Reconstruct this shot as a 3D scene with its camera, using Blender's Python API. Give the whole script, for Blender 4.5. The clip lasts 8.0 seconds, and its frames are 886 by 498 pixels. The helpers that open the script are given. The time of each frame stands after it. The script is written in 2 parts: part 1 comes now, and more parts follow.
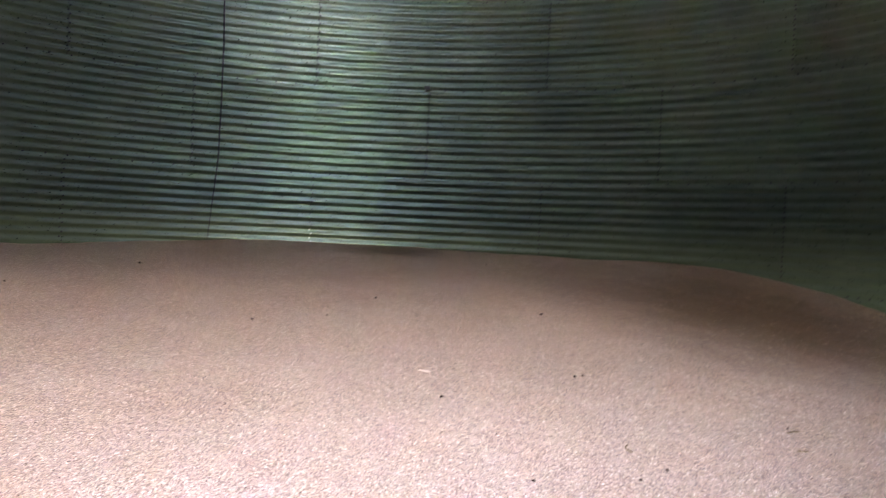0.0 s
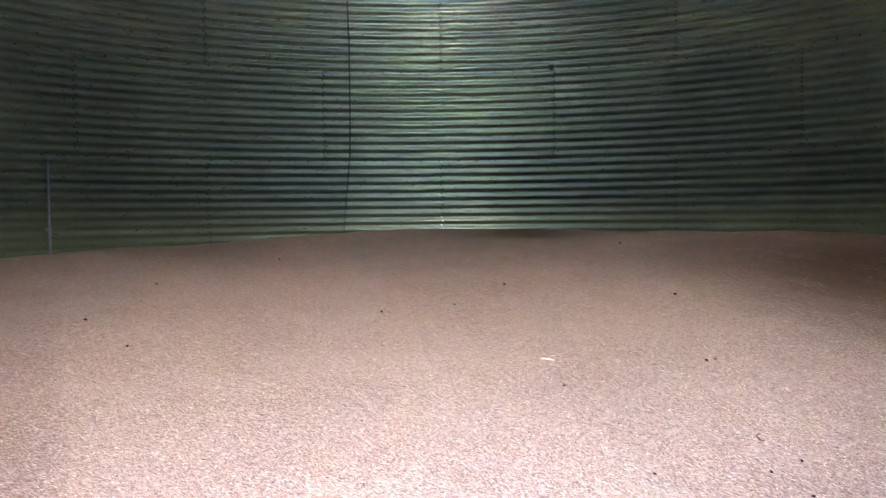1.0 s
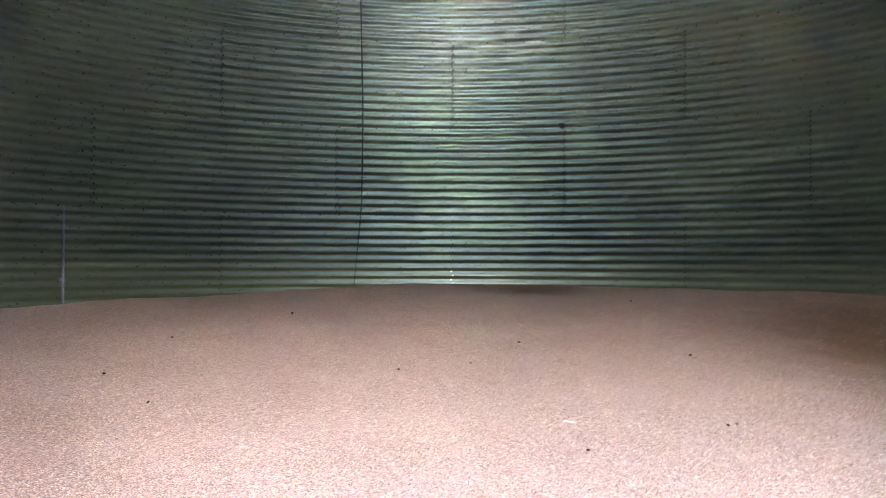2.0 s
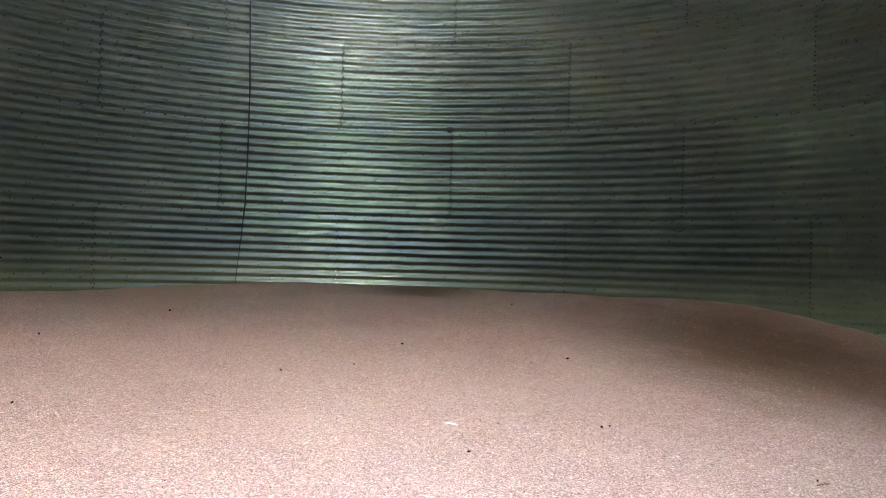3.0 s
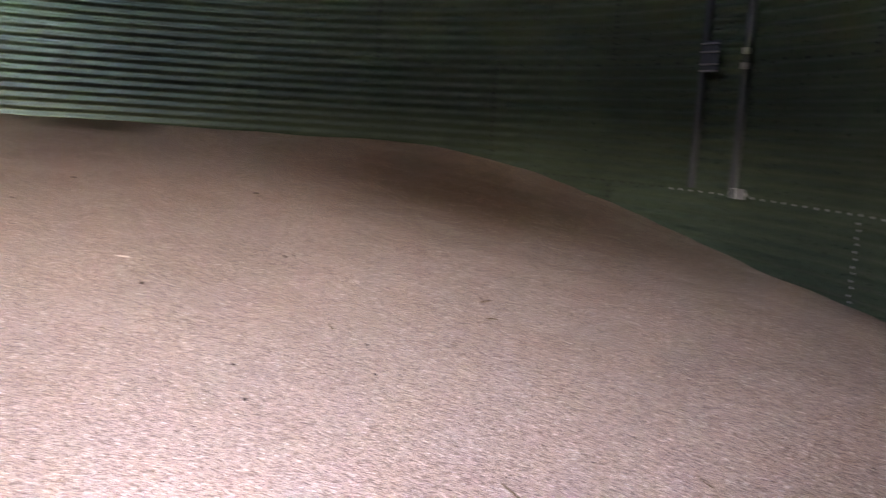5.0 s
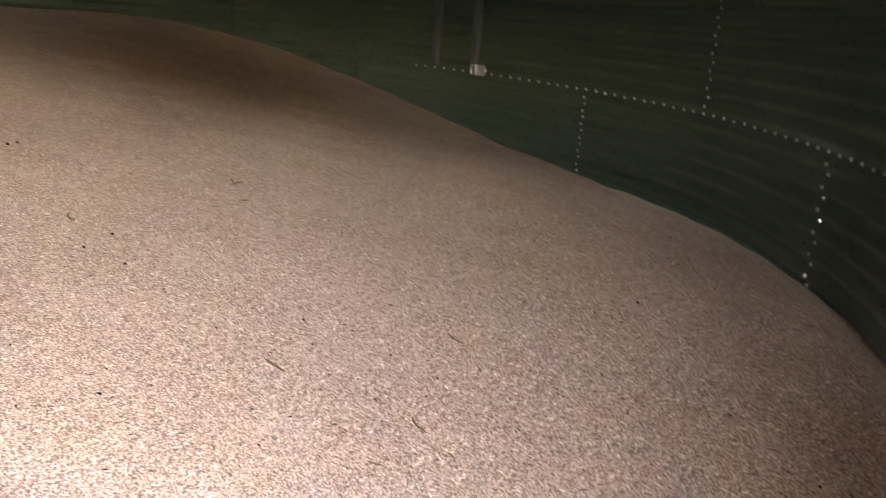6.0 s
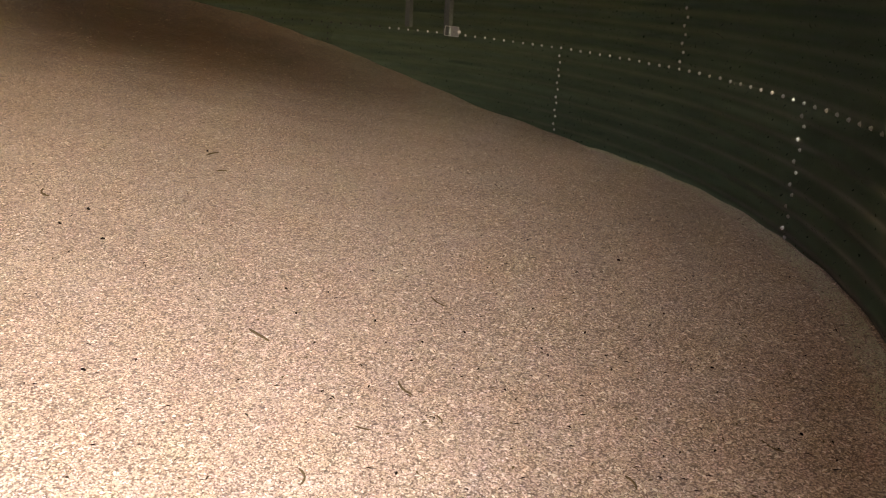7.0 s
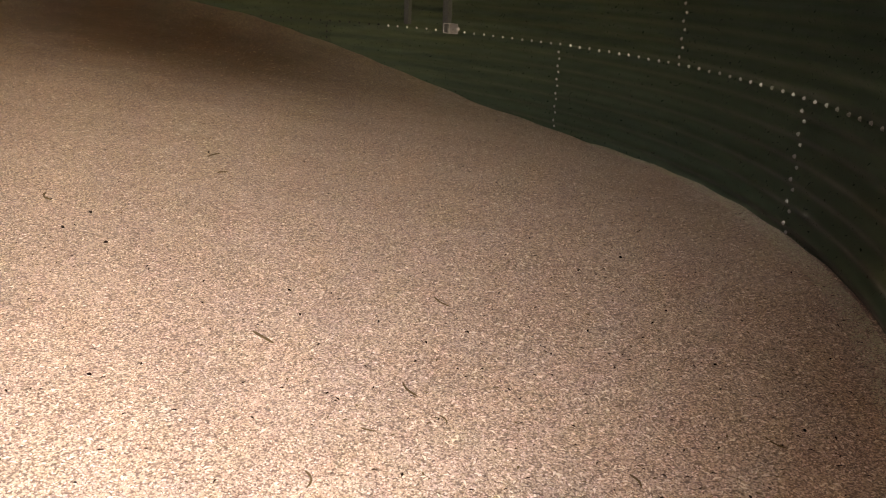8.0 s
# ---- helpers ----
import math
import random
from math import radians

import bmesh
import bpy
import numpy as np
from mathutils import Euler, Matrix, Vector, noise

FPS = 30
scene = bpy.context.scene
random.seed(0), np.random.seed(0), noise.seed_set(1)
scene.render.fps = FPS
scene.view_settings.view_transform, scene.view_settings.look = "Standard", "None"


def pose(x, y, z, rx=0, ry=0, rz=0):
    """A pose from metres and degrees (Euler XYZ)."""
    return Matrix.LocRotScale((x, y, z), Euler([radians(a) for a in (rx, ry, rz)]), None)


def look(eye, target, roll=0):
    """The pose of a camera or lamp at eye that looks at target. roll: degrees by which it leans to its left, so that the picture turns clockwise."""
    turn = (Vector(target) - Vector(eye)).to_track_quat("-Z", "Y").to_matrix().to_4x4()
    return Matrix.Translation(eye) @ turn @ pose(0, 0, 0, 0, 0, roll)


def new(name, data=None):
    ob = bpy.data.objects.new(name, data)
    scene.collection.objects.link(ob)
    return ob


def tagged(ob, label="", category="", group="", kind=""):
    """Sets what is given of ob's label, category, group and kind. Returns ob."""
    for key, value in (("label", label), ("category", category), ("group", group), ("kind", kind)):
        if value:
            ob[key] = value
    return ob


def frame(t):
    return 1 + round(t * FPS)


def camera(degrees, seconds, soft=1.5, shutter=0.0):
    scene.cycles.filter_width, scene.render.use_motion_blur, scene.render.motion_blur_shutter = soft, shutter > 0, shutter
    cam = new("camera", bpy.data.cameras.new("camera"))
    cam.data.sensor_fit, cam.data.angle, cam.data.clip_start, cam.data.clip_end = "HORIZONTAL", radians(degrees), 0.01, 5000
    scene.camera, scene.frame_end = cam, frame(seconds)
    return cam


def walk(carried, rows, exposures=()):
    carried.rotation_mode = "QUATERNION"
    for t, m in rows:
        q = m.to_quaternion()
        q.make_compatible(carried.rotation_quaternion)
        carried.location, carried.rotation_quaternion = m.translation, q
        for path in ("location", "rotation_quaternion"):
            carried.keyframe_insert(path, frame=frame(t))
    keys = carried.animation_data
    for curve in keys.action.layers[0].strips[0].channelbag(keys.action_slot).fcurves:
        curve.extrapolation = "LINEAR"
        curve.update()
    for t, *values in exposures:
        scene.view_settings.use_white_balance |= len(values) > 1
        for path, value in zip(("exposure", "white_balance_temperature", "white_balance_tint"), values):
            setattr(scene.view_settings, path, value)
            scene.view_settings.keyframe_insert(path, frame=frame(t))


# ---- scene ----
# A round grain bin of corrugated sheets, 12 sheets to the ring, part-filled with
# wheat, seen from its open access door 2.7 m above the yard.
PITCH = 0.1016                 # one corrugation
RING = 11 * PITCH              # one ring of sheets
R = 5.50                       # mean radius of the wall
EYE = 2.735                    # height of the door's middle above the yard
SEAM_C = EYE - 0.4995          # joint between the second and third ring

# ---- camera ----
cam = camera(54.98, 8.0, soft=1.0, shutter=0.5)


def aim(eye, turn, tilt, roll):
    """A camera pose: turn to the right and tilt up, in degrees."""
    a, b = radians(turn), radians(tilt)
    way = Vector((math.sin(a) * math.cos(b), math.cos(a) * math.cos(b), math.sin(b)))
    return look(eye, Vector(eye) + way, roll)


EXPO = 10.5
LIGHT = [(0.0, -0.35, 7700, 43), (0.5, -0.75, 7700, 45), (1.0, -0.33, 7700, 43), (1.5, -0.1, 7700, 42), (2.0, 0.12, 7500, 46),
         (3.3, -0.05, 7700, 44), (4.0, -0.1, 7800, 43), (4.5, -0.75, 8000, 43), (5.2, -0.85, 8000, 46), (6.3, -1.0, 10900, 36), (8.0, -1.03, 12600, 39)]
ROWS = [
    (0.0, (-0.102, -5.399, 2.645), 9.44, -0.90, 2.71),
    (0.5, (-0.002, -5.393, 2.634), 4.86, -2.77, 0.18),
    (1.0, (0.032, -5.392, 2.700), -0.15, -2.47, -0.62),
    (1.5, (0.001, -5.428, 2.736), -1.17, -0.87, -0.86),
    (2.0, (-0.087, -5.434, 2.757), -0.17, 0.91, 0.19),
    (2.2, (-0.124, -5.419, 2.769), 3.46, 1.13, 1.17),
    (3.3, (-0.089, -5.465, 2.772), 8.23, 0.69, 1.28),
    (3.5, (-0.032, -5.460, 2.766), 8.38, -0.20, 0.11),
    (4.0, (0.017, -5.431, 2.748), 9.82, -1.86, -0.17),
    (4.2, (0.025, -5.422, 2.732), 10.47, -4.28, 0.73),
    (4.5, (0.042, -5.417, 2.696), 14.75, -6.70, 0.65),
    (4.8, (0.024, -5.410, 2.691), 23.58, -8.07, 2.82),
    (5.0, (0.020, -5.397, 2.674), 27.79, -8.28, 3.66),
    (5.1, (0.017, -5.402, 2.667), 30.01, -8.62, 4.11),
    (5.2, (0.012, -5.408, 2.666), 32.56, -9.30, 4.91),
    (6.3, (-0.004, -5.428, 2.671), 46.67, -16.40, 3.91),
    (6.5, (-0.004, -5.427, 2.666), 46.68, -16.85, 3.79),
    (7.0, (-0.004, -5.424, 2.668), 46.70, -17.44, 3.00),
    (7.5, (-0.006, -5.427, 2.679), 46.85, -17.79, 2.44),
    (8.0, (-0.010, -5.422, 2.682), 46.66, -17.72, 2.35),
]
walk(cam, [(t, aim(eye, turn, tilt, roll)) for t, eye, turn, tilt, roll in ROWS],
     exposures=[(t, EXPO + stops, kelvin, tint) for t, stops, kelvin, tint in LIGHT])

# ---- light ----
world = bpy.data.worlds.new("sky")
scene.world = world
world.use_nodes = True
wn = world.node_tree.nodes
sky = wn.new("ShaderNodeTexSky")
sky.sky_type = "NISHITA"
sky.sun_disc = False
sky.dust_density, sky.ozone_density = 1.5, 1.0
sky.sun_elevation, sky.sun_rotation = radians(48), radians(20)
world.node_tree.links.new(sky.outputs["Color"], wn["Background"].inputs["Color"])
wn["Background"].inputs["Strength"].default_value = 0.15

sun_data = bpy.data.lights.new("sun", "SUN")
sun_data.energy, sun_data.angle, sun_data.color = 2.0, radians(0.53), (1.0, 0.95, 0.87)
sun = new("sun", sun_data)
# the sun stands behind the bin as seen from its door, so none of it falls through the door
sun.matrix_world = look((0, 30, 40), (0, 8, 0))

# size of the unseen opening, set by the light it lets in
DOOR_W, DOOR_H = 0.88, 0.71
DOOR_Z = EYE - 0.065
glow = bpy.data.lights.new("door_daylight", "AREA")
glow.shape, glow.size, glow.size_y = "RECTANGLE", DOOR_W, DOOR_H
glow.cycles.is_portal = True
door_daylight = new("door_daylight", glow)
door_daylight.matrix_world = look((0, -5.75, DOOR_Z), (0, 0, DOOR_Z))

# an unseen fill hole, assumed open at the roof's peak for overhead light
HOLE = 0.245
PEAK = 6 * RING + (R - HOLE) * math.tan(radians(28))
cap = bpy.data.lights.new("fill_hole_daylight", "AREA")
cap.shape, cap.size = "DISK", 2 * HOLE
cap.cycles.is_portal = True
new("fill_hole_daylight", cap).matrix_world = pose(0, 0, PEAK + 0.06)

# ---- materials ----


def material(name):
    m = bpy.data.materials.new(name)
    m.use_nodes = True
    nt = m.node_tree
    return m, nt, nt.nodes["Principled BSDF"]


def node(nt, kind, **values):
    n = nt.nodes.new(kind)
    for key, value in values.items():
        n.inputs[key.replace("_", " ")].default_value = value
    return n


def ramp(nt, source, stops):
    n = nt.nodes.new("ShaderNodeValToRGB")
    e = n.color_ramp.elements
    e[0].position, e[1].position = stops[0][0], stops[-1][0]
    for at, colour in stops[1:-1]:
        e.new(at)
    for k, (at, colour) in zip(e, stops):
        k.color = (*colour, 1)
    nt.links.new(source, n.inputs[0])
    return n.outputs["Color"]


def mixed(nt, a, b, amount, how="MIX"):
    n = nt.nodes.new("ShaderNodeMix")
    n.data_type, n.blend_type = "RGBA", how
    for socket, value in ((n.inputs[0], amount), (n.inputs[6], a), (n.inputs[7], b)):
        if isinstance(value, bpy.types.NodeSocket):
            nt.links.new(value, socket)
        elif isinstance(value, (int, float)):
            socket.default_value = value
        else:
            socket.default_value = (*value, 1)
    return n.outputs[2]


def place(nt, scale=(1, 1, 1)):
    c = nt.nodes.new("ShaderNodeTexCoord")
    g = nt.nodes.new("ShaderNodeMapping")
    g.inputs["Scale"].default_value = scale
    nt.links.new(c.outputs["Object"], g.inputs["Vector"])
    return g.outputs["Vector"]


def noise_at(nt, where, scale, detail=4.0, rough=0.55):
    n = node(nt, "ShaderNodeTexNoise", Scale=scale, Detail=detail, Roughness=rough)
    nt.links.new(where, n.inputs["Vector"])
    return n.outputs["Fac"]


def bumped(nt, bsdf, height, strength, distance):
    b = node(nt, "ShaderNodeBump", Strength=strength, Distance=distance)
    nt.links.new(height, b.inputs["Height"])
    nt.links.new(b.outputs["Normal"], bsdf.inputs["Normal"])


def wall_steel():
    m, nt, b = material("dark_green_steel")
    where = place(nt)
    stain = noise_at(nt, where, 1.3, 6)
    fine = noise_at(nt, where, 40, 5)
    base = ramp(nt, stain, [(0.3, (0.090, 0.136, 0.090)), (0.7, (0.112, 0.166, 0.110))])
    info = nt.nodes.new("ShaderNodeObjectInfo")
    tone = ramp(nt, info.outputs["Random"], [(0.0, (0.88, 0.88, 0.88)), (1.0, (1.08, 1.08, 1.08))])
    base = mixed(nt, base, tone, 1.0, "MULTIPLY")
    nt.links.new(base, b.inputs["Base Color"])
    b.inputs["Metallic"].default_value = 0.76
    rough = ramp(nt, fine, [(0.3, (0.27,) * 3), (0.7, (0.31,) * 3)])
    nt.links.new(rough, b.inputs["Roughness"])
    b.inputs["Coat Weight"].default_value = 0.12
    b.inputs["Coat Roughness"].default_value = 0.2
    return m


def galvanised():
    m, nt, b = material("galvanised_steel")
    where = place(nt)
    spangle = noise_at(nt, where, 60, 3)
    nt.links.new(ramp(nt, spangle, [(0.3, (0.48, 0.50, 0.51)), (0.7, (0.62, 0.64, 0.65))]), b.inputs["Base Color"])
    b.inputs["Metallic"].default_value = 0.9
    nt.links.new(ramp(nt, spangle, [(0.3, (0.28,) * 3), (0.7, (0.42,) * 3)]), b.inputs["Roughness"])
    return m


def plain(name, colour, rough=0.6, metal=0.0, spread=0.15, scale=30, gloss=0.5):
    m, nt, b = material(name)
    fac = noise_at(nt, place(nt), scale, 5)
    low, high = [c * (1 - spread) for c in colour], [c * (1 + spread) for c in colour]
    nt.links.new(ramp(nt, fac, [(0.3, low), (0.7, high)]), b.inputs["Base Color"])
    b.inputs["Roughness"].default_value, b.inputs["Metallic"].default_value = rough, metal
    b.inputs["Specular IOR Level"].default_value = gloss
    bumped(nt, b, fac, 0.15, 0.003)
    return m


def shaded_wheat(nt, where, kernel):
    """Shade painted into the wheat as two darker, browner patches against the wall."""
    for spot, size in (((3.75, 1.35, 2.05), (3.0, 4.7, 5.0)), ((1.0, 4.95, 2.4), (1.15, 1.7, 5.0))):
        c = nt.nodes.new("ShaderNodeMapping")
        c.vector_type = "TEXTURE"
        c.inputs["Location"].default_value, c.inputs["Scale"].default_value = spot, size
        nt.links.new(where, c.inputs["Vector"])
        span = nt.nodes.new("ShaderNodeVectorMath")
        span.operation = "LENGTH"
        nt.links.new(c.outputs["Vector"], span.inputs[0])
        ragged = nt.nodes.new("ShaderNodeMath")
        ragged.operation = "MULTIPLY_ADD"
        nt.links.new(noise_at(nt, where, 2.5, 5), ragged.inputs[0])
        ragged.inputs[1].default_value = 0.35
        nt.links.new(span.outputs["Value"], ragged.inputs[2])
        shade = ramp(nt, ragged.outputs["Value"], [(0.38, (1.0,) * 3), (0.62, (0.5,) * 3), (0.88, (0,) * 3)])
        darkened = mixed(nt, kernel, (0.34, 0.28, 0.19), 1.0, "MULTIPLY")
        kernel = mixed(nt, kernel, darkened, shade)
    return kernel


def wheat():
    m, nt, b = material("wheat_grain")
    where = place(nt)
    # kernels: cells about 5 mm across, pulled lengthways by a swirl
    swirl = node(nt, "ShaderNodeTexNoise", Scale=70.0, Detail=2.0)
    nt.links.new(where, swirl.inputs["Vector"])
    bent = mixed(nt, where, swirl.outputs["Color"], 0.016, "ADD")
    cells = node(nt, "ShaderNodeTexVoronoi", Scale=150.0)
    nt.links.new(bent, cells.inputs["Vector"])
    split = nt.nodes.new("ShaderNodeSeparateColor")
    nt.links.new(cells.outputs["Color"], split.inputs["Color"])
    kernel = ramp(nt, split.outputs["Red"], [(0.0, (0.33, 0.22, 0.14)), (0.3, (0.46, 0.315, 0.205)),
                                             (0.7, (0.58, 0.41, 0.285)), (0.95, (0.74, 0.565, 0.42))])
    # shade between the kernels, painted into the colour as dark gaps
    gap = ramp(nt, cells.outputs["Distance"], [(0.32, (1, 1, 1)), (0.60, (0.16, 0.12, 0.09))])
    kernel = mixed(nt, kernel, gap, 0.8, "MULTIPLY")
    # small clumps and pale husks among the kernels
    clump = ramp(nt, noise_at(nt, where, 50, 4, 0.75), [(0.32, (0.66, 0.63, 0.60)), (0.5, (1, 1, 1)), (0.68, (1.34, 1.34, 1.34))])
    kernel = mixed(nt, kernel, clump, 1.0, "MULTIPLY")
    husks = node(nt, "ShaderNodeTexVoronoi", Scale=42.0)
    nt.links.new(where, husks.inputs["Vector"])
    husk = ramp(nt, husks.outputs["Distance"], [(0.17, (1, 1, 1)), (0.21, (0, 0, 0))])
    parted = nt.nodes.new("ShaderNodeSeparateColor")
    nt.links.new(husks.outputs["Color"], parted.inputs["Color"])
    pale = ramp(nt, parted.outputs["Green"], [(0.74, (0, 0, 0)), (0.76, (1, 1, 1))])
    dull = ramp(nt, parted.outputs["Green"], [(0.17, (1, 1, 1)), (0.19, (0, 0, 0))])
    kernel = mixed(nt, kernel, (0.80, 0.68, 0.54), mixed(nt, husk, pale, 1.0, "MULTIPLY"))
    kernel = mixed(nt, kernel, (0.10, 0.065, 0.04), mixed(nt, husk, dull, 1.0, "MULTIPLY"))
    drift = ramp(nt, noise_at(nt, where, 1.1, 5), [(0.35, (0.93, 0.92, 0.91)), (0.65, (1.06, 1.06, 1.06))])
    kernel = mixed(nt, kernel, drift, 1.0, "MULTIPLY")
    kernel = shaded_wheat(nt, where, kernel)
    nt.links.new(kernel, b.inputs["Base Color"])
    b.inputs["Roughness"].default_value = 0.5
    b.inputs["Specular IOR Level"].default_value = 0.35
    height = ramp(nt, cells.outputs["Distance"], [(0.0, (1, 1, 1)), (0.8, (0, 0, 0))])
    bumped(nt, b, height, 0.9, 0.004)
    return m


def loose_wheat():
    m, nt, b = material("loose_wheat")
    g = nt.nodes.new("ShaderNodeNewGeometry")
    tone = ramp(nt, g.outputs["Random Per Island"], [(0.0, (0.22, 0.145, 0.09)), (0.3, (0.42, 0.29, 0.19)),
                                                     (0.75, (0.53, 0.385, 0.265)), (1.0, (0.76, 0.61, 0.47))])
    fleck = ramp(nt, noise_at(nt, place(nt), 500, 3), [(0.3, (0.85, 0.83, 0.8)), (0.7, (1.08, 1.08, 1.08))])
    nt.links.new(shaded_wheat(nt, place(nt), mixed(nt, tone, fleck, 1.0, "MULTIPLY")), b.inputs["Base Color"])
    b.inputs["Roughness"].default_value = 0.42
    return m


STEEL, GALV, WHEAT, KERNEL = wall_steel(), galvanised(), wheat(), loose_wheat()
STRAW = plain("dry_straw", (0.11, 0.075, 0.035), 0.85, scale=200, gloss=0.1)
PALE = plain("pale_straw", (0.72, 0.60, 0.44), 0.5, scale=200)
SEED = plain("dark_seed", (0.014, 0.009, 0.006), 0.9, scale=300, gloss=0.05)
CONCRETE = plain("yard_concrete", (0.43, 0.42, 0.41), 0.85, scale=3)
GRASS = plain("field_grass", (0.07, 0.15, 0.055), 0.9, spread=0.4, scale=0.6)
LEAVES = plain("tree_leaves", (0.04, 0.075, 0.022), 0.9, spread=0.5, scale=2.0)
ROOF = plain("roof_steel", (0.20, 0.21, 0.21), 0.55, 0.4, scale=4)
DULL = plain("dull_steel", (0.10, 0.115, 0.12), 0.45, 0.6, scale=60)
DUST = plain("grey_husk_dust", (0.44, 0.41, 0.28), 0.9, spread=0.3, scale=150, gloss=0.1)
BOLTED = plain("bolt_steel", (0.66, 0.69, 0.70), 0.3, 0.85, scale=200)
# the sky's blue reflection is put into the rod's own colour
BLUISH = plain("sky_tinted_rod_steel", (0.16, 0.19, 0.27), 0.35, 0.8, scale=80)
SCUFF = plain("pale_scuff", (0.12, 0.16, 0.12), 0.4, 0.7)
JOINT_STRIP = plain("dark_joint_strip", (0.085, 0.125, 0.085), 0.42, 0.66)
CABLE = plain("black_cable", (0.012, 0.012, 0.013), 0.5)

# ---- helpers for meshes ----


def part(name, bm, mat, parent=None, label=""):
    me = bpy.data.meshes.new(name)
    bm.to_mesh(me)
    bm.free()
    me.materials.append(mat)
    ob = new(name, me)
    ob.parent = parent
    return tagged(ob, label)


def mesh_from(name, verts, faces, mat, smooth=True):
    me = bpy.data.meshes.new(name)
    me.from_pydata(verts, [], faces)
    me.materials.append(mat)
    if smooth:
        me.polygons.foreach_set("use_smooth", [True] * len(me.polygons))
    me.update()
    return me


def at(theta, r, z):
    """A place by its bearing from the bin's middle (degrees, 0 away from the door, clockwise)."""
    a = radians(theta)
    return Vector((r * math.sin(a), r * math.cos(a), z))


# ---- the bin's wall: rings of corrugated sheets ----
DEPTH = 0.0130                 # half the depth of a corrugation


def sheet_mesh(arc, lower=0.0, upper=1.0, steps=20, fine=10):
    """A corrugated sheet over an arc in degrees, standing at bearing 0 to arc; the far end is lapped 2 mm inwards."""
    rows = int(11 * fine * (upper - lower))
    verts, faces = [], []
    for j in range(rows + 1):
        h = RING * (lower + (upper - lower) * j / rows)
        for i in range(steps + 1):
            r = R + DEPTH * math.cos(2 * math.pi * h / PITCH) - 0.003 * i / steps
            verts.append(at(arc * i / steps, r, h))
    n = steps + 1
    for j in range(rows):
        for i in range(steps):
            k = j * n + i
            faces.append((k, k + n, k + n + 1, k + 1))
    return mesh_from("sheet", verts, faces, STEEL)


wall = tagged(new("wall_round"), "round bin wall of dark green corrugated steel sheets", "wall", kind="structure")
SHEET = sheet_mesh(30.8)
BOTTOM = SEAM_C - 2 * RING
for ring in range(6):
    z = BOTTOM + ring * RING
    first = -0.3 if ring % 2 == 0 else 14.6
    if ring == 1:
        first = 16.05
    for k in range(-5, 6):
        start = first + 30.34 * k if ring != 1 else first + 30.0 * k
        if start < -166 or start + 30.34 > 166:
            continue
        ob = new("sheet", SHEET)
        ob.parent = wall
        ob.matrix_local = pose(0, 0, z, 0, 0, -start)
    # the stretch round the door, which the even rhythm leaves over
    starts = [first + (30.0 if ring == 1 else 30.34) * k for k in range(-5, 6)]
    starts = [s for s in starts if s >= -166 and s + 30.34 <= 166]
    a, b = max(starts) + (30.0 if ring == 1 else 30.34), min(starts) + 360
    if ring != 2:
        pieces = [(a, (a + b) / 2, 0, 1), ((a + b) / 2, b, 0, 1)]
    else:
        half = math.degrees(DOOR_W / 2 / R)
        low, high = (DOOR_Z - DOOR_H / 2 - z) / RING, (DOOR_Z + DOOR_H / 2 - z) / RING
        pieces = [(a, 180 - half, 0, 1), (180 + half, b, 0, 1), (180 - half, 180 + half, 0, low), (180 - half, 180 + half, high, 1)]
    for s, e, low_, high_ in pieces:
        ob = new("sheet", sheet_mesh(e - s, low_, high_, max(4, int((e - s) * 0.7)), 10))
        ob.parent = wall
        ob.matrix_local = pose(0, 0, z, 0, 0, -s)

EAVE = BOTTOM + 6 * RING


def outer_skin():
    """Unseen backing 4 cm behind the sheets, added against light leaks; open at the door."""
    half = math.degrees(DOOR_W / 2 / R)
    cuts = [0.0, DOOR_Z - DOOR_H / 2, DOOR_Z + DOOR_H / 2, EAVE]
    marks = [180 + half + (360 - 2 * half) * k / 120 for k in range(121)]
    verts = [at(t, R + 0.04, z) for z in cuts for t in marks]
    faces = [(j * 121 + k, j * 121 + k + 1, (j + 1) * 121 + k + 1, (j + 1) * 121 + k) for j in range(3) for k in range(120)]
    faces += [(120, 0, 121, 241), (2 * 121 + 120, 2 * 121, 3 * 121, 3 * 121 + 120)]
    ob = new("outer_skin", mesh_from("outer_skin", verts, faces, STEEL))
    ob.parent = wall


outer_skin()

# unseen frame; its depth is added to cut the door's light beside the wall
door_frame = tagged(new("door_1"), "unseen steel frame of the open access door, deepened to narrow its light", "door frame", kind="structure")
for name, x, z, sx, sz in (("jamb", -DOOR_W / 2 - 0.02, DOOR_Z, 0.05, DOOR_H + 0.1), ("jamb", DOOR_W / 2 + 0.02, DOOR_Z, 0.05, DOOR_H + 0.1),
                           ("sill", 0, DOOR_Z - DOOR_H / 2 - 0.02, DOOR_W, 0.05), ("lintel", 0, DOOR_Z + DOOR_H / 2 + 0.02, DOOR_W, 0.05)):
    bm = bmesh.new()
    bmesh.ops.create_cube(bm, size=1, matrix=Matrix.LocRotScale((x, -R - 0.13, z), None, (sx, 0.32, sz)))
    bmesh.ops.bevel(bm, geom=bm.edges[:], offset=0.006, segments=2, affect="EDGES")
    part(name, bm, DULL, door_frame)


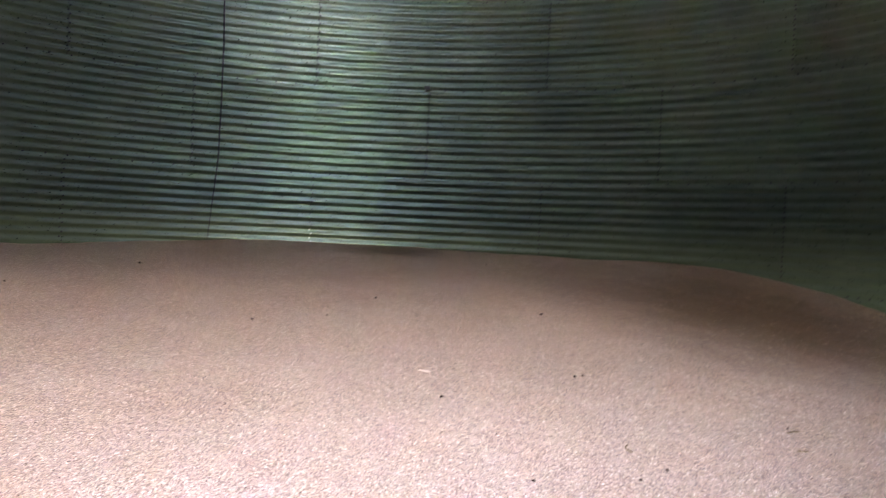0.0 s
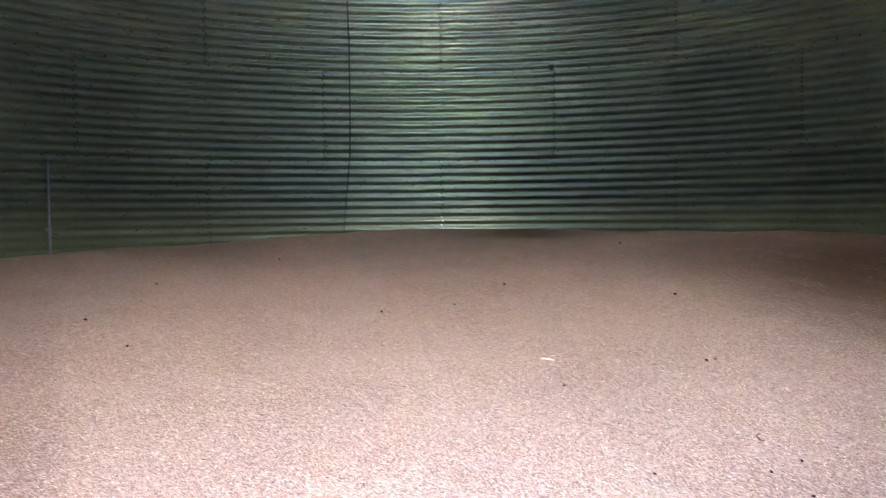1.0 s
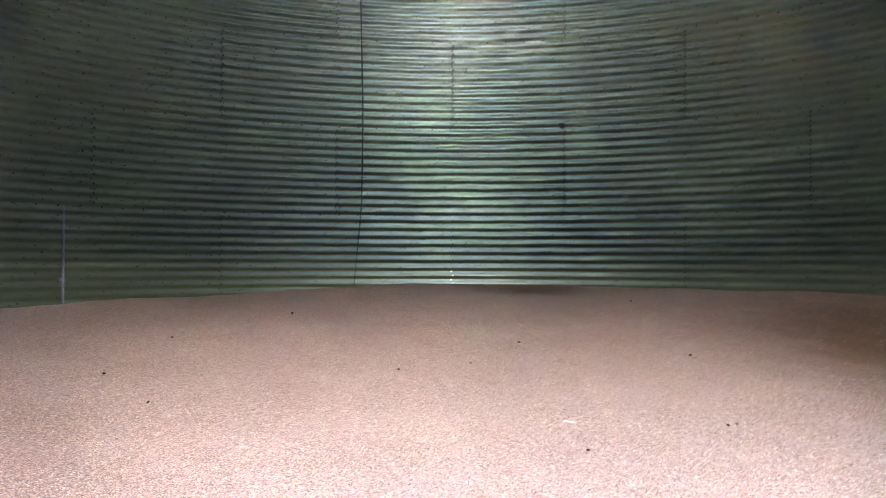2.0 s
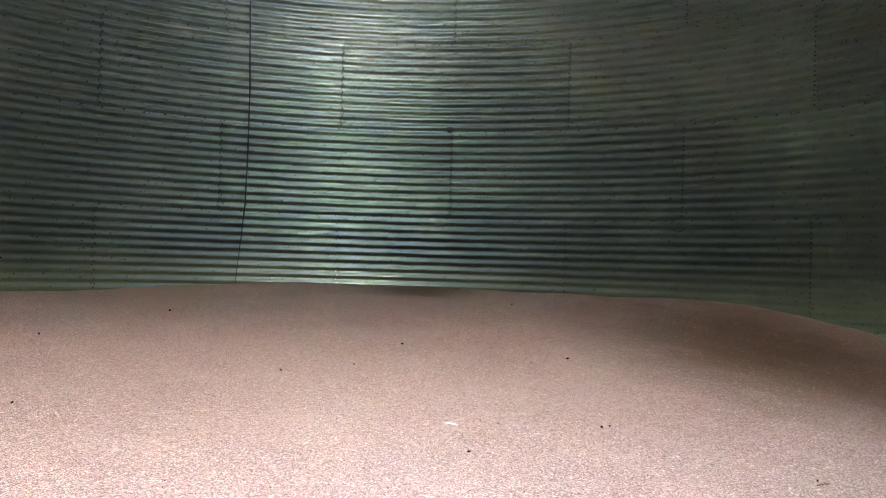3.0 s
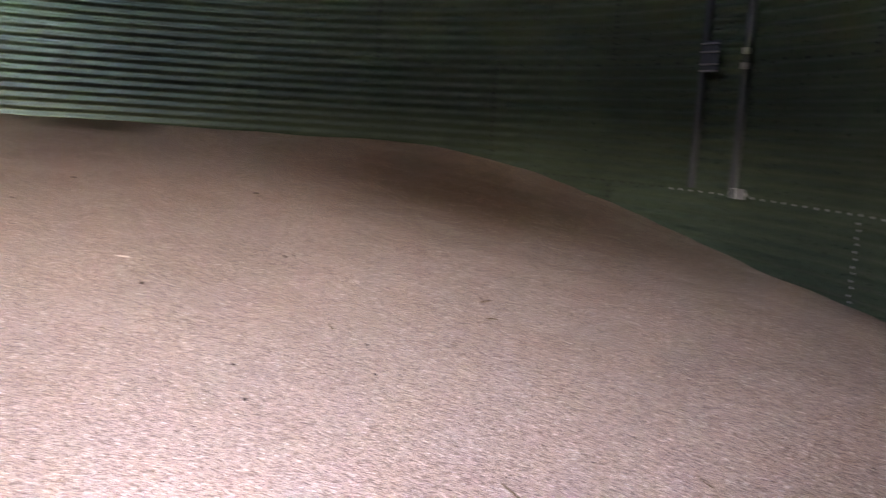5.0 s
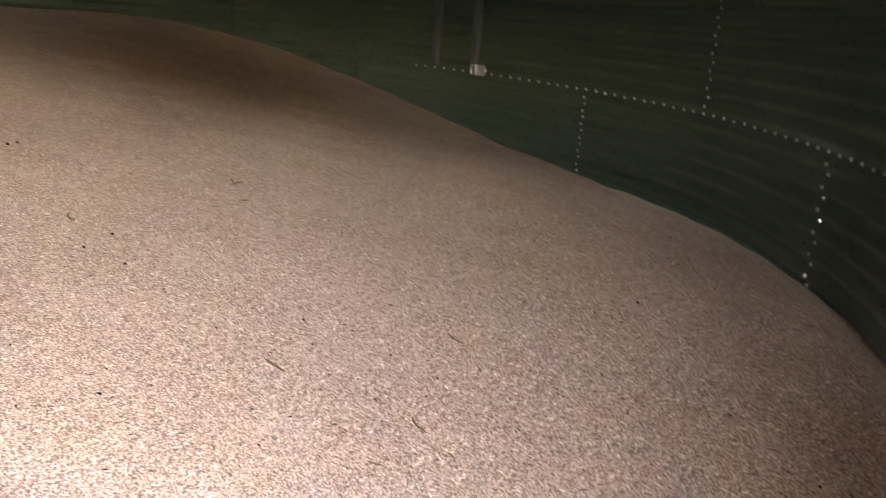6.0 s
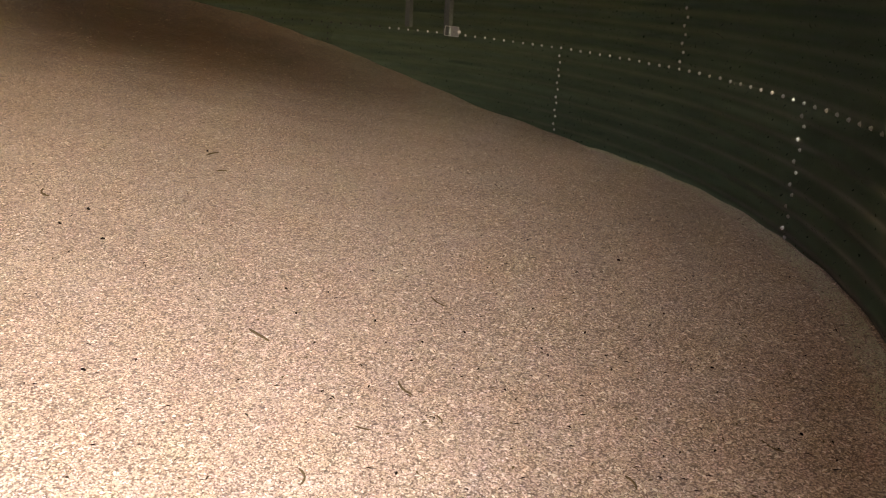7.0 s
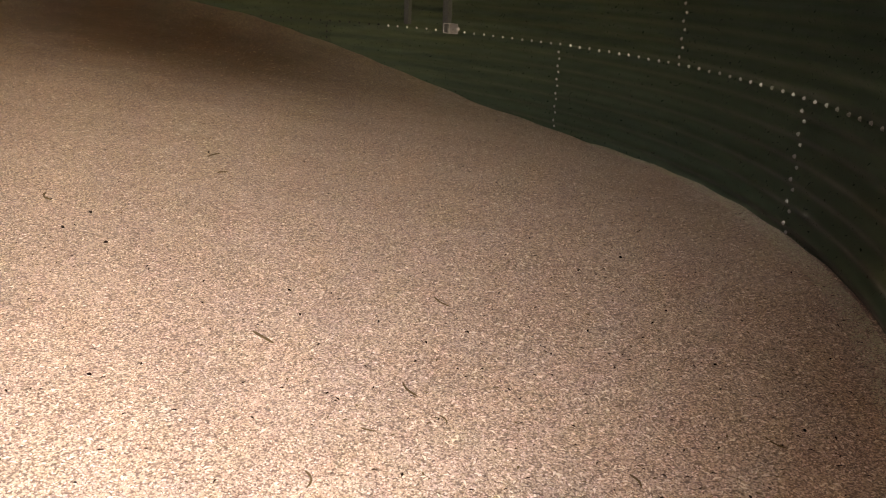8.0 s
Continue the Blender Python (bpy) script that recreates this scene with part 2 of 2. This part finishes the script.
def cone_roof():
    """Ribbed cone with an open round fill hole at its peak."""
    verts, faces = [], []
    for r, lift in ((HOLE, 0.0), (R + 0.12, 0.0)):
        z = EAVE + (R - r) * math.tan(radians(28)) + 0.02
        verts += [at(k * 3.75, r, z + (0.03 if k % 4 == 0 else 0.0)) for k in range(96)]
    for k in range(96):
        faces.append((k, (k + 1) % 96, 96 + (k + 1) % 96, 96 + k))
    ob = new("ceiling", mesh_from("ceiling", verts, faces, ROOF, False))
    mod = ob.modifiers.new("thick", "SOLIDIFY")
    mod.thickness = 0.01
    return tagged(ob, "ribbed galvanised cone roof over the bin with its fill hole open", "ceiling", kind="structure")


cone_roof()

# ---- the wheat ----


def ease(a, b, x):
    t = np.clip((x - a) / (b - a), 0, 1)
    return t * t * (3 - 2 * t)


def rim_height(deg):
    """Height of the wheat at the wall, below the eye, by bearing from -180 to 180."""
    z = -0.24 - 0.04 * ease(0, 28, deg) - 0.87 * ease(46, 108, deg)
    z = z + 0.035 * ease(116, 140, deg) - 0.15 * ease(-2, -36, deg) - 0.10 * ease(-36, -70, deg)
    return z - 0.62 * ease(-70, -150, deg)


turns = np.arange(720) * 0.5
signed = (turns + 180) % 360 - 180
WAVES = np.fft.rfft(rim_height(signed)) / 720
RIM = R + 0.02


def wheat_height(x, y):
    """Height of the wheat at a place: the rim's shape carried smoothly inwards."""
    x, y = np.asarray(x, float), np.asarray(y, float)
    r, a = np.minimum(np.hypot(x, y) / RIM, 1.0), np.arctan2(x, y)
    z = np.full(x.shape, WAVES[0].real)
    for n in range(1, 40):
        z = z + 2 * r ** n * (WAVES[n].real * np.cos(n * a) - WAVES[n].imag * np.sin(n * a))
    # low mounds added for their shade: a broad one before the steep side, a small one by the far wall
    z = z + 0.05 * np.exp(-((x - 2.7) ** 2 / 2.3 + (y + 0.5) ** 2 / 3.4))
    z = z + 0.04 * np.exp(-((x - 0.7) ** 2 / 0.8 + (y - 3.5) ** 2 / 0.5))
    # a low swell along the wall beside the door, added to darken the wall's foot
    deg = np.degrees(a)
    swell = np.exp(-((r - 0.80) / 0.11) ** 2) - math.exp(-(0.20 / 0.11) ** 2)
    z = z + 0.055 * np.maximum(swell, 0) * np.exp(-((deg - 122) / 20) ** 2)
    z = z + 0.006 * np.sin(3.1 * x + 1.7 * y) + 0.005 * np.sin(5.3 * y - 2.2 * x + 1.0) + 0.003 * np.sin(11 * x + 7 * y)
    return z + EYE


def wheat_body():
    rings_, spokes = 120, 480
    rr = RIM * (np.arange(1, rings_ + 1) / rings_) ** 0.8
    aa = np.arange(spokes) * 2 * np.pi / spokes
    x, y = (rr[:, None] * np.sin(aa)).ravel(), (rr[:, None] * np.cos(aa)).ravel()
    z = wheat_height(x, y)
    verts = [(0, 0, float(wheat_height(0.0, 0.0)))] + list(zip(x.tolist(), y.tolist(), z.tolist()))
    faces = [(0, 1 + (k + 1) % spokes, 1 + k) for k in range(spokes)]
    for j in range(rings_ - 1):
        for k in range(spokes):
            p, q = 1 + j * spokes + k, 1 + j * spokes + (k + 1) % spokes
            faces.append((p, q, q + spokes, p + spokes))
    base = len(verts)
    rim = 1 + (rings_ - 1) * spokes
    verts += [(RIM * math.sin(t), RIM * math.cos(t), 0.02) for t in aa]
    faces += [(rim + k, rim + (k + 1) % spokes, base + (k + 1) % spokes, base + k) for k in range(spokes)]
    ob = new("wheat", mesh_from("wheat", verts, faces, WHEAT))
    return tagged(ob, "deep bed of pale reddish wheat grain, banked up against the wall", "grain", kind="stuff")


wheat_body()

# ---- outside: yard, field ----


def slab(name, x0, x1, y0, y1, z0, z1, mat):
    bm = bmesh.new()
    bmesh.ops.create_cube(bm, size=1, matrix=Matrix.LocRotScale(((x0 + x1) / 2, (y0 + y1) / 2, (z0 + z1) / 2), None, (x1 - x0, y1 - y0, z1 - z0)))
    return part(name, bm, mat)


bm = bmesh.new()
bmesh.ops.create_circle(bm, cap_ends=True, segments=64, radius=1500)
tagged(part("ground", bm, GRASS), "green grass field round the bin", "ground", kind="structure")


def sky_block_trees():
    """Unseen dark trees along the field's far side, uneven-topped, added to block low sky."""
    g, bm = random.Random(3), bmesh.new()
    for k in range(150):
        x, tall = -150 + 2 * k + g.uniform(-0.8, 0.8), g.uniform(3.2, 4.6)
        made = bmesh.ops.create_icosphere(bm, subdivisions=2, radius=1)["verts"]
        for v in made:
            v.co *= g.uniform(0.86, 1.14)
            v.co = Vector((x + v.co.x * 2.2, -75 + g.uniform(-0.2, 0.2) + v.co.y * 2.2, tall * 0.5 * (1 + v.co.z)))
    return tagged(part("sky_block_trees", bm, LEAVES), "unseen dark green line of trees across the field, added to block low sky", "trees", kind="stuff")


sky_block_trees()
yard = slab("yard", -14, 14, -19, 8, -0.2, 0.012, CONCRETE)
tagged(yard, "pale worn concrete yard below the door", "pavement", kind="structure")

# ---- bolts ----


def bolt_mesh(radius=0.011, tall=0.010):
    """A washer with a domed hexagonal head, its axis along x, facing the bin's middle (-x)."""
    verts, faces, n = [], [], 8
    for r, h in ((radius, 0.0), (radius, 0.0015), (radius * 0.66, 0.0018), (radius * 0.62, tall * 0.75), (radius * 0.3, tall)):
        verts += [(-h, r * math.cos(2 * math.pi * k / n), r * math.sin(2 * math.pi * k / n)) for k in range(n)]
    for j in range(4):
        faces += [(j * n + k, j * n + (k + 1) % n, (j + 1) * n + (k + 1) % n, (j + 1) * n + k) for k in range(n)]
    faces.append(tuple(4 * n + k for k in range(n)))
    return verts, faces


BOLT_V, BOLT_F = bolt_mesh()
BOLT = mesh_from("bolt", BOLT_V, BOLT_F, BOLTED, False)


def wall_face(z):
    """The inner face's radius at a height."""
    return R - 0.003 + DEPTH * math.cos(2 * math.pi * (z - BOTTOM) / PITCH)


near_bolts, far_bolts = [], []
rng = random.Random(7)
# level joints: bolts every 2.464 degrees, doubled on the lower joint
for joint, step in ((2, 1.232), (3, 2.464), (4, 2.464), (5, 2.464)):
    z = BOTTOM + joint * RING
    t = 100.09 - 160 * step if joint == 2 else -0.3 - 60 * step
    while t < 165:
        if t > -95:
            spot = (t + rng.uniform(-0.04, 0.04), z + rng.uniform(-0.003, 0.003))
            (near_bolts if joint == 2 and t > 84 else far_bolts).append(spot)
        t += step
# upright joints: two bolts to the corrugation, one in the hollow and one on the ridge
for ring in range(1, 6):
    first, step = (16.05, 30.0) if ring == 1 else (-0.3 if ring % 2 == 0 else 14.6, 30.34)
    for k in range(-3, 6):
        t = first + step * k
        if t > 160 or ring > 1 and 89 < t < 93:
            continue
        for h in range(1, 22):
            spot = (t + 0.28 + (0.09 if h % 2 else -0.09), BOTTOM + ring * RING + h * PITCH / 2 + rng.uniform(-0.003, 0.003))
            if ring == 1 and spot[1] < EYE - 1.35:
                continue
            # a few at the middle far joint's foot stay bright for their glints
            (near_bolts if ring < 3 and t > 84 or ring == 2 and k == 0 and h < 9 else far_bolts).append(spot)


def bolt_pose(spot):
    p = at(spot[0], wall_face(spot[1]) - 0.001, spot[1])
    return pose(p.x, p.y, p.z, rng.uniform(0, 60), rng.uniform(-14, 14), 90 - spot[0] + rng.uniform(-14, 14))


for spot in near_bolts:
    ob = new("bolt", BOLT)
    ob.parent = wall
    ob.matrix_local = bolt_pose(spot)
verts, faces = [], []
for spot in far_bolts:
    m, k = bolt_pose(spot), len(verts)
    verts += [m @ Vector(v) for v in BOLT_V]
    faces += [tuple(k + i for i in f) for f in BOLT_F]


def bead(name, theta, z0, tall, lean, wide, mat):
    """A low bead up the wall, following the corrugations; lean is the turn in degrees from foot to head."""
    verts, faces, n = [], [], max(20, int(100 * tall))
    for j in range(n + 1):
        z = z0 + tall * j / n
        for r, side in ((0.001, -wide), (-0.003, -0.65 * wide), (-0.003, 0.65 * wide), (0.001, wide)):
            verts.append(at(theta + lean * j / n + side, wall_face(z) + r, z))
    for j in range(n):
        faces += [(4 * j + k, 4 * j + k + 4, 4 * j + k + 5, 4 * j + k + 1) for k in range(3)]
    ob = new(name, mesh_from(name, verts, faces, mat))
    ob.parent = wall
    return ob


# low dark strips along four upright joints of the far wall
for ring, bearings in ((3, (-15.74, 14.6)), (4, (-30.64, -0.3))):
    for theta in bearings:
        bead("joint_strip", theta + 0.28, BOTTOM + ring * RING, RING, 0.0, 0.14, JOINT_STRIP)
tagged(bead("scuff_mark", 40.5, EYE + 1.72, 0.38, -1.2, 0.12, SCUFF), "faint pale scuff on the green wall")
# far bolts take the black, which puts their shade into the colour
far = new("bolts", mesh_from("bolts", verts, faces, CABLE))
far.parent = wall
tagged(far, "rows of small bolts along the far joints, their shade painted black", kind="stuff")

# ---- things on the wall ----


def box_at(name, theta, r, z, wide, deep, tall, mat, parent, label="", bevel=0.003):
    """A box whose wide side lies along the wall, its middle at a bearing, radius and height."""
    bm = bmesh.new()
    bmesh.ops.create_cube(bm, size=1, matrix=Matrix.Diagonal((wide, deep, tall, 1)))
    bmesh.ops.bevel(bm, geom=bm.edges[:], offset=bevel, segments=2, affect="EDGES")
    p = at(theta, r, z)
    bm.transform(pose(p.x, p.y, p.z, 0, 0, -theta))
    return part(name, bm, mat, parent, label)


def tube(name, points, radius, mat, parent=None, label="", sides=8):
    """A round bar along a bent line."""
    verts, faces = [], []
    pts = [Vector(p) for p in points]
    for k, p in enumerate(pts):
        along = (pts[min(k + 1, len(pts) - 1)] - pts[max(k - 1, 0)]).normalized()
        side = along.orthogonal().normalized()
        other = along.cross(side)
        r = radius[k] if isinstance(radius, (list, tuple)) else radius
        verts += [p + r * (math.cos(2 * math.pi * i / sides) * side + math.sin(2 * math.pi * i / sides) * other) for i in range(sides)]
    # neighbouring rings may start at different turns: match each to the one before
    for k in range(len(pts) - 1):
        a = k * sides
        shift = min(range(sides), key=lambda s: (verts[a] - pts[k] - verts[a + sides + s] + pts[k + 1]).length)
        faces += [(a + i, a + (i + 1) % sides, a + sides + (i + 1 + shift) % sides, a + sides + (i + shift) % sides) for i in range(sides)]
    faces += [tuple(range(sides))[::-1], tuple((len(pts) - 1) * sides + i for i in range(sides))]
    ob = new(name, mesh_from(name, verts, faces, mat))
    ob.parent = parent
    return tagged(ob, label)


# black cable hanging down the far wall into the wheat
cable = tube("cable", [at(t, R - 0.022, EYE + z) for t, z in
                       ((-12.5, 3.9), (-12.35, 3.2), (-12.2, 2.6), (-12.05, 2.1), (-12.05, 1.4), (-12.15, 0.75), (-12.45, 0.4), (-12.85, 0.0), (-13.2, -0.4))],
             [0.009] * 6 + [0.007, 0.005, 0.004], CABLE)
tagged(cable, "thin black cable hanging down the corrugated wall", "cable")

# two galvanised uprights with splice plates, held off the wall by a clip
upright = tagged(new("upright"), "galvanised upright channel with a splice plate on the wall", "upright", "uprights")
box_at("web", 86.95, R - 0.055, EYE + 1.75, 0.05, 0.004, 4.44, DULL, upright)
box_at("flange", 86.70, R - 0.035, EYE + 1.75, 0.004, 0.045, 4.44, DULL, upright)
box_at("flange", 87.22, R - 0.035, EYE + 1.75, 0.004, 0.045, 4.44, DULL, upright)
plate = box_at("splice_plate", 87.9, R - 0.065, EYE + 0.66, 0.20, 0.006, 0.27, DULL, upright, "galvanised splice plate with ribs")
for z in (0.77, 0.70, 0.595, 0.54):
    box_at("rib", 87.9, R - 0.074, EYE + z, 0.19, 0.016, 0.014, GALV, plate)

upright = tagged(new("upright"), "galvanised upright channel ending in a clip beside the bolts", "upright", "uprights")
box_at("web", 92.05, R - 0.055, EYE + 1.73, 0.065, 0.004, 4.48, DULL, upright)
box_at("flange", 91.73, R - 0.035, EYE + 1.73, 0.004, 0.045, 4.48, DULL, upright)
box_at("flange", 92.37, R - 0.035, EYE + 1.73, 0.004, 0.045, 4.48, DULL, upright)
for z in (0.69, 0.57):
    box_at("splice_block", 92.25, R - 0.075, EYE + z, 0.075, 0.03, 0.05, GALV, upright, "bright galvanised splice block")
clip = box_at("clip", 92.7, R - 0.035, EYE - 0.472, 0.155, 0.006, 0.085, GALV, upright, "bright galvanised clip")
box_at("lip", 92.7, R - 0.048, EYE - 0.432, 0.155, 0.026, 0.005, GALV, clip)
box_at("lip", 92.7, R - 0.048, EYE - 0.512, 0.155, 0.026, 0.005, GALV, clip)
box_at("lip", 91.92, R - 0.048, EYE - 0.472, 0.005, 0.026, 0.08, GALV, clip)
p = at(93.6, R - 0.04, EYE - 0.472)
ob = new("clip_bolt", mesh_from("clip_bolt", *bolt_mesh(0.018, 0.022), GALV))
ob.matrix_world = pose(p.x, p.y, p.z, 0, 0, 90 - 93.6)
ob.parent = clip

# a slim bright rod standing in the wheat at the wall
rod = tagged(new("rod"), "slim galvanised rod standing in the wheat against the wall", "rod")
tube("bar", [at(-49.15, R - 0.03, EYE + z) for z in (-0.55, -0.2, 0.2, 0.62)], [0.015, 0.013, 0.010, 0.006], BLUISH, rod)
box_at("strap", -49.25, R - 0.02, EYE - 0.173, 0.06, 0.03, 0.03, BLUISH, rod)

# dark tab at the head of an upright joint
tab = box_at("tab", 14.55, R - 0.02, EYE + 1.765, 0.07, 0.03, 0.05, CABLE, None)
tagged(tab, "small dark metal tab on the far wall", "tab")

# ---- loose bits on the wheat ----


def on_wheat(x, y, up=0.0):
    return Vector((x, y, float(wheat_height(x, y)) + up))


def straw_bit(x0, y0, x1, y1, thick, mat, label, bend=0.15):
    """A short bent stalk lying on the wheat between two places."""
    a, b = Vector((x0, y0)), Vector((x1, y1))
    side = Vector((-(b - a).y, (b - a).x)) * bend
    pts = []
    for k in range(7):
        u = k / 6
        p = a.lerp(b, u) + side * math.sin(math.pi * u)
        pts.append(on_wheat(p.x, p.y, 0.0035 + thick))
    ob = tube("straw", pts, [thick * s for s in (0.6, 1, 1, 0.9, 1, 0.9, 0.5)], mat, None, "", 6)
    return tagged(ob, label, "straw", "straw bits on the wheat")


for x0, y0, x1, y1, thick in ((1.225, -3.54, 1.228, -3.633, 0.0024), (1.355, -4.012, 1.337, -4.083, 0.0019), (1.825, -3.66, 1.812, -3.74, 0.0016),
                              (0.921, -4.179, 0.889, -4.226, 0.0017), (1.120, -4.122, 1.138, -4.155, 0.0013), (1.256, -4.198, 1.283, -4.201, 0.0012),
                              (1.314, -4.186, 1.294, -4.225, 0.0013), (1.891, -4.735, 1.884, -4.800, 0.0015), (1.475, -4.612, 1.448, -4.658, 0.0018),
                              (1.249, -2.104, 1.235, -2.188, 0.0026), (2.095, -1.882, 2.186, -1.840, 0.0026), (1.985, -2.140, 2.03, -2.155, 0.0024)):
    straw_bit(x0, y0, x1, y1, thick * 1.45, STRAW, "brown broken bit of straw lying on the wheat", rng.uniform(-0.2, 0.2))
straw_bit(0.529, -0.975, 0.59, -1.012, 0.0045, PALE, "pale bit of straw lying on the wheat", 0.05)


def seed(x, y, long, label="dark shrivelled seed lying on the wheat"):
    """A small dark seed, tapered and slightly bent."""
    turn = rng.uniform(0, math.pi)
    dx, dy = math.cos(turn) * long / 2, math.sin(turn) * long / 2
    pts = [on_wheat(x + dx * u, y + dy * u, 0.004 + long * 0.16 * (1.25 - u * u)) for u in (-1, -0.6, 0, 0.6, 1)]
    ob = tube("seed", pts, [long * s for s in (0.08, 0.25, 0.32, 0.24, 0.07)], SEED, None, "", 6)
    return tagged(ob, label, "seed", "dark seeds on the wheat")


for x, y, long in ((0.763, -3.534, 0.011), (2.701, -3.794, 0.013), (2.429, -3.794, 0.010), (2.043, -4.104, 0.010), (1.299, -2.38, 0.014), (1.999, -4.79, 0.010),
                   (2.407, -4.163, 0.008), (3.212, -4.25, 0.010), (2.18, -4.456, 0.009), (1.823, -4.131, 0.007), (1.462, -3.948, 0.007), (1.493, -3.343, 0.010),
                   (0.699, -2.836, 0.016), (0.744, -2.499, 0.013), (1.202, -2.703, 0.013), (1.148, -2.491, 0.014), (2.144, -1.805, 0.014), (0.495, 1.301, 0.02),
                   (1.427, -1.0, 0.016), (0.582, -1.444, 0.018), (1.408, -3.511, 0.010), (-2.248, 1.305, 0.024), (-2.258, -0.013, 0.022), (1.372, -1.031, 0.018),
                   (-1.565, 2.793, 0.03), (1.7, 0.793, 0.022), (0.092, 0.494, 0.016), (-1.719, -0.745, 0.020), (1.883, 3.621, 0.03), (-0.399, 0.286, 0.018)):
    seed(x, y, long * 1.15)


def loose_kernels(count):
    """Single kernels lying on top of the wheat, thickest before the door."""
    g = np.random.default_rng(5)
    far_ = 1.3 + 6.2 * g.random(count) ** 1.45
    turn = np.radians(g.uniform(-24, 84, count))
    x, y = far_ * np.sin(turn), -5.42 + far_ * np.cos(turn)
    keep = np.hypot(x, y) < R - 0.06
    x, y, far_ = x[keep], y[keep], far_[keep]
    n = len(x)
    long, wide = g.uniform(0.0029, 0.0043, n), g.uniform(0.0014, 0.0020, n)
    yaw, tip = g.uniform(0, 2 * np.pi, n), g.normal(0, 0.35, n)
    z = wheat_height(x, y) + wide * g.uniform(0.2, 1.0, n)
    ax = np.stack([np.cos(yaw) * np.cos(tip), np.sin(yaw) * np.cos(tip), np.sin(tip)], 1)
    side = np.stack([-np.sin(yaw), np.cos(yaw), np.zeros(n)], 1)
    up = np.cross(ax, side)
    mid = np.stack([x, y, z], 1)
    shape = [(-1, 0, 0), (-0.25, 1, 0), (-0.25, 0, 1), (-0.25, -1, 0), (-0.25, 0, -1), (0.45, 0.85, 0), (0.45, 0, 0.85), (0.45, -0.85, 0), (0.45, 0, -0.85), (1, 0, 0)]
    verts = np.stack([mid + ax * (long * a)[:, None] + side * (wide * b)[:, None] + up * (wide * c)[:, None] for a, b, c in shape], 1).reshape(-1, 3)
    tri = [(0, 2, 1), (0, 3, 2), (1, 2, 6), (1, 6, 5), (2, 3, 7), (2, 7, 6), (9, 5, 6), (9, 6, 7)]
    faces = (np.array(tri)[None] + 10 * np.arange(n)[:, None, None]).reshape(-1, 3)
    me = bpy.data.meshes.new("loose_kernels")
    me.vertices.add(len(verts))
    me.vertices.foreach_set("co", verts.ravel())
    me.loops.add(faces.size)
    me.loops.foreach_set("vertex_index", faces.ravel())
    me.polygons.add(len(faces))
    me.polygons.foreach_set("loop_start", np.arange(0, faces.size, 3))
    me.polygons.foreach_set("use_smooth", np.ones(len(faces), bool))
    me.materials.append(KERNEL)
    me.update(calc_edges=True)
    me.validate()
    return tagged(new("loose_kernels", me), "single plump wheat kernels lying on top of the wheat bed", "wheat kernels", kind="stuff")


loose_kernels(300000)


def chaff(name, count, long, mat, label, salt, swept=0):
    """Small flat bits strewn over the wheat: bent four-sided flakes, in one mesh."""
    g = random.Random(salt)
    verts, faces = [], []
    for i in range(count + swept):
        far_, turn = 1.5 + 7.5 * g.random() ** 0.8, radians(g.uniform(-26, 76))
        if i >= count:
            # more of it lies by the wall beside the door
            far_, turn = g.uniform(1.4, 4.6), radians(84 - 40 * g.random() ** 1.3)
        x, y = far_ * math.sin(turn), -5.42 + far_ * math.cos(turn)
        if math.hypot(x, y) > R - 0.08:
            continue
        yaw, size = g.uniform(0, 2 * math.pi), long * g.uniform(0.6, 1.5)
        ax, side = Vector((math.cos(yaw), math.sin(yaw), 0)), Vector((-math.sin(yaw), math.cos(yaw), 0))
        p, k = on_wheat(x, y, 0.0045), len(verts)
        w = size * g.uniform(0.25, 0.4)
        lift = Vector((0, 0, size * 0.14))
        verts += [p - ax * size / 2, p + side * w / 2 + lift, p + ax * size / 2 + lift * g.random(), p - side * w / 2 + lift, p + lift * 1.8]
        faces += [(k, k + 3, k + 4), (k + 3, k + 2, k + 4), (k + 2, k + 1, k + 4), (k + 1, k, k + 4)]
    ob = new(name, mesh_from(name, verts, faces, mat))
    return tagged(ob, label, "chaff", kind="stuff")


chaff("dark_chaff", 2300, 0.0135, SEED, "dark specks of chaff strewn over the wheat", 11, 350)
chaff("brown_chaff", 1500, 0.013, STRAW, "brown flakes of chaff strewn over the wheat", 12, 300)
chaff("pale_chaff", 8000, 0.016, PALE, "pale husks strewn over the wheat", 13, 1300)


def wall_dust(count):
    """Grey husks and dust gathered on the wheat along the foot of the wall."""
    g = random.Random(21)
    verts, faces = [], []
    for _ in range(count):
        theta, gap = g.uniform(112, 160), 0.006 + 0.10 * g.random() ** 1.5
        p0 = at(theta, R - DEPTH - gap, 0)
        p, k = on_wheat(p0.x, p0.y, g.uniform(0.002, 0.007)), len(verts)
        yaw, size = g.uniform(0, 2 * math.pi), g.uniform(0.005, 0.012)
        ax, side = Vector((math.cos(yaw), math.sin(yaw), 0)) * size / 2, Vector((-math.sin(yaw), math.cos(yaw), 0)) * size * 0.22
        lift = Vector((0, 0, size * 0.2))
        verts += [p - ax, p + side + lift, p + ax + lift * g.random(), p - side + lift, p + lift * 2]
        faces += [(k, k + 3, k + 4), (k + 3, k + 2, k + 4), (k + 2, k + 1, k + 4), (k + 1, k, k + 4)]
    ob = new("wall_dust", mesh_from("wall_dust", verts, faces, DUST))
    return tagged(ob, "grey husks and dust gathered on the wheat along the wall", "chaff", kind="stuff")


wall_dust(7000)
